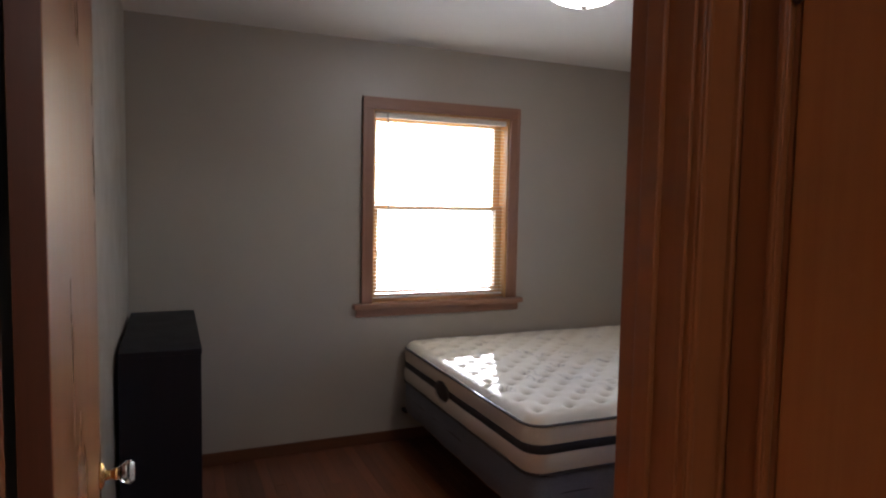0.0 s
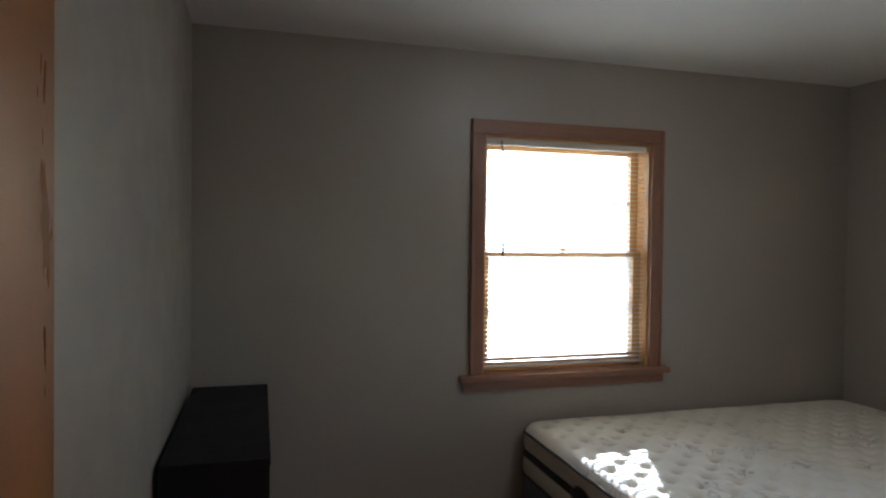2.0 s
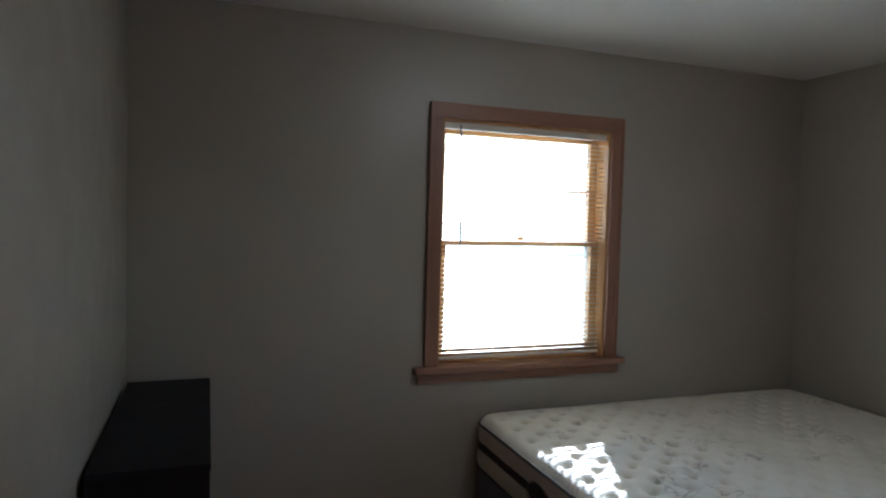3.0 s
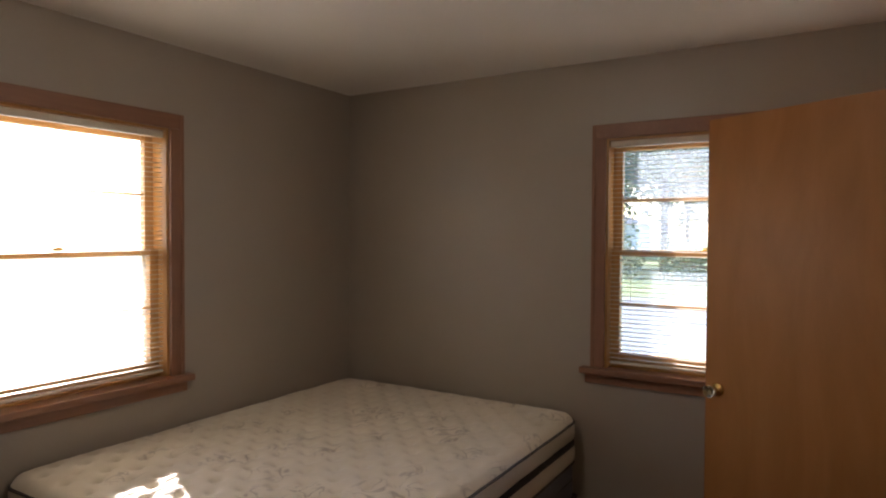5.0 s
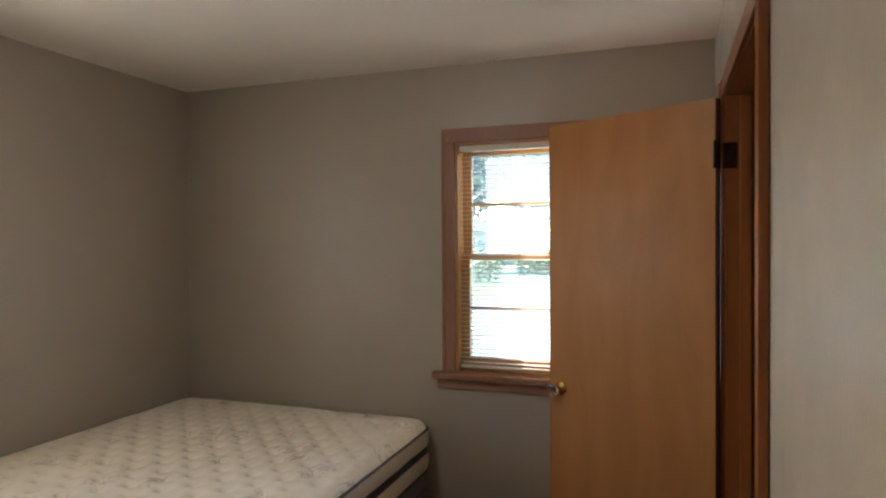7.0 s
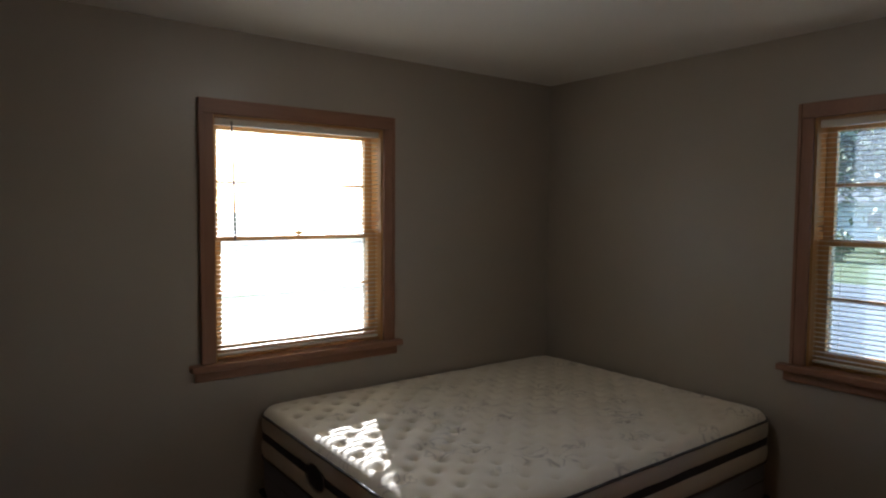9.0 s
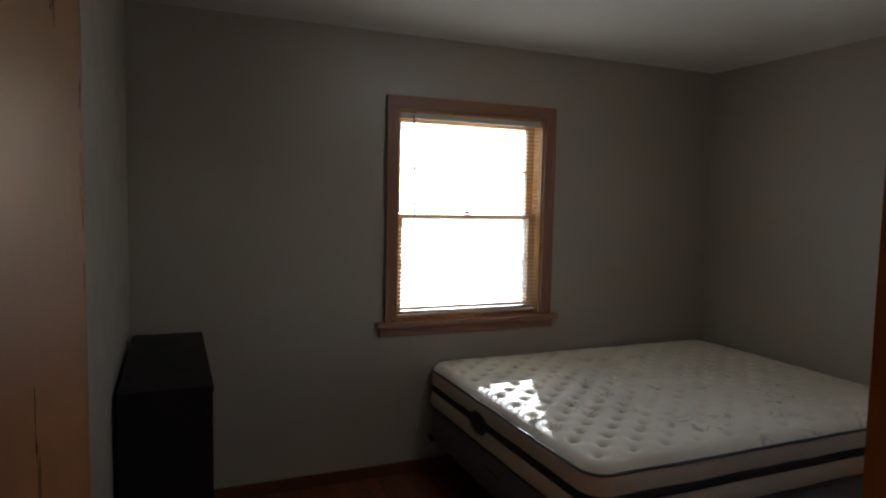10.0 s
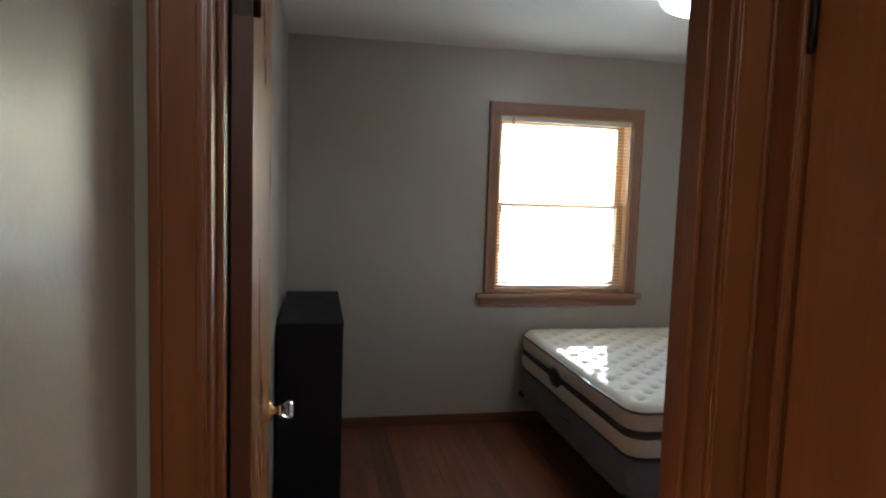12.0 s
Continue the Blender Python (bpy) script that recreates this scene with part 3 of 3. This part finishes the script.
def mattress():
    m = thing("mattress", ((BX0 + BX1) / 2, (BY0 + BY1) / 2, MB), "bare cream tufted mattress with charcoal bands and grey sprigs", "mattress")
    # quilted top: a fine sheet with dimples on a diamond lattice
    bm = bmesh.new()
    step = 0.0095
    nx, ny = int((BX1 - BX0) / step), int((BY1 - BY0) / step)
    r = 0.085
    grid = {}
    px, py = 0.158, 0.0725
    tufts = set()
    for i in range(nx + 1):
        for j in range(ny + 1):
            u, v = i / nx, j / ny
            x, y = BX0 + u * (BX1 - BX0), BY0 + v * (BY1 - BY0)
            # pull the corners in to a rounded outline
            qx, qy = min(max(x, BX0 + r), BX1 - r), min(max(y, BY0 + r), BY1 - r)
            dx, dy = x - qx, y - qy
            if dx and dy:
                d = math.hypot(dx, dy)
                k = max(abs(dx), abs(dy)) / d
                x, y = qx + dx * k, qy + dy * k
            edge = min(r - math.hypot(x - qx, y - qy), r) if (dx or dy) else r
            e = max(0.0, 1 - edge / r)
            z = MT + 0.012 - 0.046 * e ** 4 - 0.004 * e
            a, b = (x - BX0 - 0.075) / px, (y - BY0 - 0.085) / py
            row = round(b)
            best = 9.0
            for rr in (row - 1, row, row + 1):
                col = round(a - 0.5 * (rr % 2)) + 0.5 * (rr % 2)
                d = math.hypot((a - col) * px, (b - rr) * py)
                best = min(best, d)
                if d < 0.012 and edge > 0.045:
                    tufts.add((col, rr))
            depth = (0.4 + 0.6 * min(1.0, edge / 0.08)) * (0.0 if edge < 0.03 else 1.0)
            z -= depth * (0.025 * math.exp(-((best / 0.0145) ** 2)) + 0.012 * math.exp(-((best / 0.030) ** 2)))
            z += 0.004 * noise.noise(Vector((x * 5, y * 5, 1))) + 0.0012 * noise.noise(Vector((x * 28, y * 28, 3)))
            grid[i, j] = bm.verts.new((x, y, z))
    for i in range(nx):
        for j in range(ny):
            bm.faces.new((grid[i, j], grid[i + 1, j], grid[i + 1, j + 1], grid[i, j + 1]))
    part("quilted_top", bm, TICK, m, "cream tufted top with grey sprigs", True)
    # one small grey disc at the bottom of each dimple
    tuft_disc = bmesh.new()
    lathe(tuft_disc, [(0.0, 0.0), (0.008, 0.0), (0.009, 0.003), (0.006, 0.006), (0.0, 0.0065)], 10)
    tuft_disc = to_mesh("tuft", tuft_disc, TUFT, True)
    for col, rr in sorted(tufts):
        k = new("tuft", tuft_disc)
        k.parent = m
        k.matrix_parent_inverse = m.matrix_basis.inverted()
        k.matrix_basis = pose(BX0 + 0.075 + col * px, BY0 + 0.085 + rr * py, MT - 0.0225, random.uniform(-8, 8), random.uniform(-8, 8), 0) @ Matrix.Diagonal((1.5, 0.75, 1, 1))
    b4 = (BX0, BX1, BY0, BY1, 0.085)
    part("top_piping", cord(*b4, MT - 0.036, 0.0062), PIPING, m, "dark grey piping", True)
    part("upper_border", band(*b4, [(-0.004, MT - 0.036), (0.004, MT - 0.052), (0.005, MT - 0.092), (0.0, MT - 0.116)], 0.004), SIDECLOTH, m, "", True)
    part("dark_band", band(*b4, [(-0.001, MT - 0.113), (0.003, MT - 0.117), (0.003, MT - 0.150), (-0.001, MT - 0.154)], 0.003), DARKBAND, m, "charcoal woven band", True)
    part("lower_border", band(*b4, [(0.0, MT - 0.152), (0.006, MT - 0.17), (0.007, MT - 0.205), (0.0, MT - 0.228), (-0.004, MB + 0.012)], 0.004), SIDECLOTH, m, "", True)
    part("bottom_piping", cord(*b4, MB + 0.014, 0.0065), PIPING, m, "dark grey piping", True)
    part("underside", boxes((BX0 + 0.06, BX1 - 0.06, BY0 + 0.06, BY1 - 0.06, MB, MB + 0.05), bevel=0.01), SIDECLOTH, m)
    # stitched oval handle on the long side by the dresser
    hb = bmesh.new()
    bmesh.ops.create_uvsphere(hb, u_segments=24, v_segments=12, radius=1, matrix=Matrix.LocRotScale((BX0 - 0.004, 4.07, MT - 0.135), None, (0.012, 0.085, 0.05)))
    h = part("handle", hb, DARKBAND, m, "charcoal oval side handle", True)
    hoop = [(BX0 - 0.010, 4.07 + 0.088 * math.cos(a), MT - 0.135 + 0.053 * math.sin(a)) for a in [2 * math.pi * k / 32 for k in range(33)]]
    part("handle_edging", tube(hoop, 0.0025, 6), TUFT, h, "pale edging", True)


def box_spring():
    b = thing("box_spring", ((BX0 + BX1) / 2, (BY0 + BY1) / 2, 0.19), "slate-grey fabric box spring under the mattress", "box spring")
    k = (BX0 + 0.012, BX1 - 0.012, BY0 + 0.012, BY1 - 0.012, 0.05)
    part("border", band(*k, [(-0.06, 0.192), (-0.012, 0.192), (0.0, 0.2), (0.004, 0.29), (0.0, 0.366), (-0.015, 0.378), (-0.07, 0.378)], 0.008), GREYCLOTH, b, "", True)
    part("core", boxes((BX0 + 0.05, BX1 - 0.05, BY0 + 0.05, BY1 - 0.05, 0.194, 0.3795)), GREYCLOTH, b)
    part("seam", cord(*k, 0.30, 0.003), DARKBAND, b, "dark seam", True)
    for x, y in ((BX0 + 0.035, BY0 + 0.035), (BX1 - 0.035, BY0 + 0.035), (BX0 + 0.035, BY1 - 0.035), (BX1 - 0.035, BY1 - 0.035)):
        part("corner_guard", boxes((x - 0.035, x + 0.035, y - 0.035, y + 0.035, 0.189, 0.215), bevel=0.012), STEEL, b)


def bed_frame():
    f = thing("bed_frame", ((BX0 + BX1) / 2, (BY0 + BY1) / 2, 0), "low black steel bed frame in shadow under the bed", "bed frame")
    for y in (BY0 + 0.06, BY1 - 0.06):
        part("side_rail", boxes((BX0 + 0.08, BX1 - 0.05, y - 0.02, y + 0.02, 0.155, 0.189), bevel=0.003), STEEL, f)
    for x in (BX0 + 0.25, BX1 - 0.25):
        part("cross_rail", boxes((x - 0.02, x + 0.02, BY0 + 0.08, BY1 - 0.08, 0.157, 0.187), bevel=0.003), STEEL, f)
        for y in (BY0 + 0.09, BY1 - 0.09):
            leg = part("leg", boxes((x - 0.018, x + 0.018, y - 0.018, y + 0.018, 0.02, 0.16), bevel=0.003), STEEL, f)
            foot = bmesh.new()
            lathe(foot, [(0.0, 0), (0.022, 0.0), (0.025, 0.006), (0.022, 0.024), (0.0, 0.024)], 14, pose(x, y, 0.0))
            part("foot", foot, STEEL, leg, "", True)


bed_frame()
box_spring()
mattress()


# ---- dark chest ----
def chest():
    x0, x1, y0, y1, h = WX + 0.016, 1.970, 3.72, 4.668, 0.888
    c = thing("dresser", ((x0 + x1) / 2, (y0 + y1) / 2, 0), "black-brown laminate dresser against the wall", "dresser")
    part("side_panel", boxes((x0, x1, y0 + 0.003, y0 + 0.021, 0.0, h - 0.022), bevel=0.0015), BLACK, c)
    part("side_panel", boxes((x0, x1, y1 - 0.021, y1 - 0.003, 0.0, h - 0.022), bevel=0.0015), BLACK, c)
    part("back_panel", boxes((x0 + 0.002, x0 + 0.008, y0 + 0.021, y1 - 0.021, 0.05, h - 0.022)), BLACK, c)
    part("top", boxes((x0, x1 + 0.003, y0, y1, h - 0.022, h), bevel=0.0025), BLACK, c)
    part("plinth", boxes((x1 - 0.045, x1 - 0.03, y0 + 0.021, y1 - 0.021, 0.0, 0.06)), BLACK, c)
    n = 4
    for k in range(n):
        z0 = 0.065 + k * (h - 0.022 - 0.07) / n
        z1 = z0 + (h - 0.022 - 0.07) / n - 0.005
        part("drawer_front", boxes((x1 - 0.018, x1 + 0.001, y0 + 0.024, y1 - 0.024, z0, z1), bevel=0.002), BLACK, c)
        part("drawer_box", boxes((x0 + 0.02, x1 - 0.019, y0 + 0.04, y1 - 0.04, z0 + 0.01, z1 - 0.03)), BLACK, c)


chest()


# ---- ceiling lamp ----
def ceiling_lamp(x, y, glass):
    lamp = thing("ceiling_lamp", (x, y, H), "lit flush-mount lamp with opal glass bowl and nickel finial", "ceiling lamp", "flush-mount lamps")
    pan = bmesh.new()
    lathe(pan, [(0.0, 0.018), (0.172, 0.018), (0.176, 0.012), (0.176, -0.024), (0.168, -0.030), (0.0, -0.030)], 48, pose(x, y, H - 0.018))
    part("canopy", pan, NICKEL, lamp, "brushed nickel rim", True)
    bowl = bmesh.new()
    lathe(bowl, [(0.163, -0.030)] + [(0.163 * math.cos(a), -0.034 - 0.085 * math.sin(a)) for a in [radians(90 * k / 12) for k in range(12)]] + [(0.006, -0.119)], 48, pose(x, y, H - 0.018))
    part("bowl", bowl, glass, lamp, "glowing opal glass bowl", True)
    tip = bmesh.new()
    lathe(tip, [(0.0, -0.117), (0.008, -0.117), (0.014, -0.121), (0.012, -0.130), (0.005, -0.136), (0.0, -0.137)], 20, pose(x, y, H - 0.018))
    part("finial", tip, NICKEL, lamp, "small nickel finial", True)


ceiling_lamp(3.40, 3.26, OPAL)
# unseen fill lamp, added behind the camera to brighten the hall
ceiling_lamp(2.10, -0.25, OPAL_HALL_FILL)


# ---- outdoors ----
GRASS = speckle("lawn_grass", (0.06, 0.10, 0.025), (0.12, 0.17, 0.05), 9.0)
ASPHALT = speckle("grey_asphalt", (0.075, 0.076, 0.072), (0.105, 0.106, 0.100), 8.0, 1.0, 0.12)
# asphalt tinted pale blue: sky-lit shade put into its colour
BLUESHADE_ROAD = speckle("sky_shade_blue_asphalt", (0.10, 0.115, 0.14), (0.135, 0.155, 0.185), 8.0)
CONCRETE = speckle("pale_concrete", (0.58, 0.56, 0.52), (0.68, 0.66, 0.61), 14.0)
BARK = speckle("grey_bark", (0.07, 0.06, 0.05), (0.14, 0.12, 0.10), 20.0)
LEAF = speckle("tree_leaf", (0.06, 0.10, 0.03), (0.12, 0.17, 0.06), 3.0, 0.6)
SIDING = speckle("blue_grey_siding", (0.50, 0.55, 0.60), (0.56, 0.61, 0.66), 4.0)
SHINGLE = speckle("grey_shingles", (0.10, 0.10, 0.11), (0.17, 0.17, 0.18), 6.0)
DARKPANE = plain("dark_house_pane", (0.04, 0.05, 0.06), 0.1)

gm = bmesh.new()
bmesh.ops.create_grid(gm, x_segments=2, y_segments=2, size=900, matrix=pose(0, 0, -0.55))
solid("ground", gm, GRASS, "mown green lawn around the house", "ground", "structure")
solid("driveway", boxes((-14, 5.6, NY + 1.2, NY + 24, -0.62, -0.52)), CONCRETE, "pale sunlit concrete driveway outside the window", "driveway", "structure")
solid("side_street", boxes((10.5, 23.5, -300, 300, -0.62, -0.535)), BLUESHADE_ROAD, "side street beyond the lawn, coloured blue-grey for sky-lit shade", "road", "structure")
solid("foundation", boxes((HW - 0.31, EX + TO + 0.004, HS - T, NY + TO + 0.004, -0.7, -0.2)), CONCRETE, "concrete foundation of the house", "foundation", "structure")


def tree(x, y, height, spread, leaf, seed):
    rng = random.Random(seed)
    t = thing("tree", (x, y, -0.55), "leafy green yard tree", "tree", "yard trees")
    bm = bmesh.new()
    def limb(p, q, r0, r1, bend):
        p, q = Vector(p), Vector(q)
        mid = (p + q) / 2 + Vector((rng.uniform(-bend, bend), rng.uniform(-bend, bend), 0))
        rings = []
        for c, r in ((p, r0), (mid, (r0 + r1) / 2), (q, r1)):
            rings.append([bm.verts.new(c + Vector((r * math.cos(k * math.pi / 4), r * math.sin(k * math.pi / 4), 0))) for k in range(8)])
        for a, b in zip(rings, rings[1:]):
            for k in range(8):
                bm.faces.new((a[k], a[(k + 1) % 8], b[(k + 1) % 8], b[k]))
    top = Vector((x, y, -0.55 + height * 0.62))
    limb((x, y, -0.6), top, 0.045 * height * 0.5, 0.02 * height * 0.5, 0.15)
    tips = []
    for k in range(9):
        a, z = rng.uniform(0, 6.28), rng.uniform(0.3, 0.62)
        s = Vector((x, y, -0.55 + height * z))
        e = s + Vector((math.cos(a) * spread * rng.uniform(0.4, 0.8), math.sin(a) * spread * rng.uniform(0.4, 0.8), height * rng.uniform(0.12, 0.3)))
        limb(s, e, 0.05, 0.02, 0.2)
        tips.append(e)
    part("trunk", bm, BARK, t)
    verts, faces = [], []
    for k in range(7000):
        c = rng.choice(tips + [top + Vector((0, 0, height * 0.2))])
        d = Vector((rng.gauss(0, 1), rng.gauss(0, 1), rng.gauss(0, 0.8))) * spread * 0.26
        o = c + d
        u = Vector((rng.gauss(0, 1), rng.gauss(0, 1), rng.gauss(0, 1))).normalized()
        w = u.orthogonal().normalized()
        s = leaf * rng.uniform(0.5, 1.1)
        n = len(verts)
        verts += [o - u * s, o + w * s * 0.5, o + u * s, o - w * s * 0.5]
        faces.append((n, n + 1, n + 2, n + 3))
    me = bpy.data.meshes.new("crown")
    me.from_pydata(verts, [], faces)
    me.materials.append(LEAF)
    crown = new("crown", me)
    crown.parent = t
    crown.matrix_parent_inverse = t.matrix_basis.inverted()


def shrub(x, y, r, seed):
    """A low rounded bush of many leaf clumps on a few stems."""
    rng = random.Random(seed)
    b = thing("shrub", (x, y, -0.55), "low leafy green shrub on the far lawn", "shrub", "lawn shrubs")
    part("stem", tube([(x, y, -0.56), (x + 0.05, y, -0.2), (x + 0.02, y + 0.06, 0.2)], 0.04, 6), BARK, b)
    verts, faces = [], []
    for k in range(700):
        d = Vector((rng.gauss(0, 1), rng.gauss(0, 1), rng.gauss(0, 0.6)))
        o = Vector((x, y, -0.55 + r * 0.75)) + d.normalized() * r * rng.uniform(0.4, 1.05) * Vector((1, 1, 0.75)).length / 1.6
        u = Vector((rng.gauss(0, 1), rng.gauss(0, 1), rng.gauss(0, 1))).normalized()
        w = u.orthogonal().normalized()
        n, q = len(verts), rng.uniform(0.08, 0.18)
        verts += [o - u * q, o + w * q * 0.6, o + u * q, o - w * q * 0.6]
        faces.append((n, n + 1, n + 2, n + 3))
    me = bpy.data.meshes.new("foliage")
    me.from_pydata(verts, [], faces)
    me.materials.append(LEAF)
    f = new("foliage", me)
    f.parent = b
    f.matrix_parent_inverse = b.matrix_basis.inverted()


tree(36.0, 9.5, 12.0, 5.0, 0.34, 3)
tree(38.0, 16.0, 12.0, 5.5, 0.34, 5)
tree(42.0, 3.5, 13.0, 5.5, 0.36, 7)
tree(47.0, 20.0, 12.0, 6.0, 0.40, 9)
tree(50.0, 11.0, 10.0, 6.0, 0.40, 11)
for hx, hy, hs in ((33, 8.0, 1), (33.5, 11.2, 2), (34, 14.5, 3), (33, 5.0, 4)):
    shrub(hx, hy, 0.9 + 0.2 * (hs % 3), hs)


def house(x, y, wx, wy, label):
    """A one-storey neighbour with a hipped roof, windows on its near sides."""
    z0, h = -0.6, 3.1
    b = thing("house", (x, y, z0), label, "house")
    part("wall", boxes((x - wx / 2, x + wx / 2, y - wy / 2, y + wy / 2, z0, z0 + h)), SIDING, b)
    bm = bmesh.new()
    o, rz = 0.5, z0 + h + 1.9
    low = [bm.verts.new((x + sx * (wx / 2 + o), y + sy * (wy / 2 + o), z0 + h)) for sx, sy in ((-1, -1), (1, -1), (1, 1), (-1, 1))]
    if wx > wy:
        r0, r1 = bm.verts.new((x - wx / 2 + wy / 2, y, rz)), bm.verts.new((x + wx / 2 - wy / 2, y, rz))
        for f in ((low[0], low[1], r1, r0), (low[1], low[2], r1), (low[2], low[3], r0, r1), (low[3], low[0], r0), low[::-1]):
            bm.faces.new(f)
    else:
        r0, r1 = bm.verts.new((x, y - wy / 2 + wx / 2, rz)), bm.verts.new((x, y + wy / 2 - wx / 2, rz))
        for f in ((low[0], low[1], r0), (low[1], low[2], r1, r0), (low[2], low[3], r1), (low[3], low[0], r0, r1), low[::-1]):
            bm.faces.new(f)
    part("roof", bm, SHINGLE, b)
    for k in (-0.28, 0.05, 0.32):
        if wx > wy:
            cx, cy = x + k * wx, y - wy / 2
            fr, pn = (cx - 0.6, cx + 0.6, cy - 0.05, cy + 0.02), (cx - 0.5, cx + 0.5, cy - 0.06, cy + 0.01)
        else:
            cx, cy = x - wx / 2, y + k * wy
            fr, pn = (cx - 0.05, cx + 0.02, cy - 0.6, cy + 0.6), (cx - 0.06, cx + 0.01, cy - 0.5, cy + 0.5)
        wnd = part("window", boxes((*fr, z0 + 1.1, z0 + 2.5)), WHITE, b, "white framed window")
        part("pane", boxes((*pn, z0 + 1.2, z0 + 2.4)), DARKPANE, wnd)


house(64.0, 26.0, 9.0, 16.0, "blue-grey one-storey neighbouring house beyond the lawn")
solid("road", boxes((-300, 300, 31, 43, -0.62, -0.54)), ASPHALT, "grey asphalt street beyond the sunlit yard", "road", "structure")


# ---- oak strips, last ----
def strips():
    rng = random.Random(4)
    w, lengths, shapes = 0.0572, (0.62, 0.86, 1.1, 1.38), {}
    def strip(x0, y0, n, length):
        key = (round(length, 3), n)
        if key not in shapes:
            shapes[key] = to_mesh("floor_strip", boxes((0.0004, n - 0.0004, 0.0004, length - 0.0004, -0.014, 0.0), bevel=0.0008), OAK)
        o = new("floor_strip", shapes[key])
        o.parent = floor
        o.location = (x0, y0, rng.uniform(-0.0004, 0.0))
    x = WX + 0.001
    while x < EX - 0.002:
        ww = min(w, EX - x)
        y, end = SY - T, NY
        y = y if (DX0 - 0.06 < x < DX1 + 0.02 or CX0 < x < CX1) else SY
        first = True
        while end - y > 0.02:
            length = rng.choice(lengths) if not first else rng.choice(lengths) * rng.choice((0.5, 0.75, 1.0))
            first = False
            if end - y - length < 0.25:
                length = end - y
            strip(x, y, ww, length)
            y += length
        x += w
    # hall boards, seen only at the threshold
    for k in range(17):
        strip(HW + 0.005 + k * w, HS, w, SY - T - HS - 0.001)


strips()
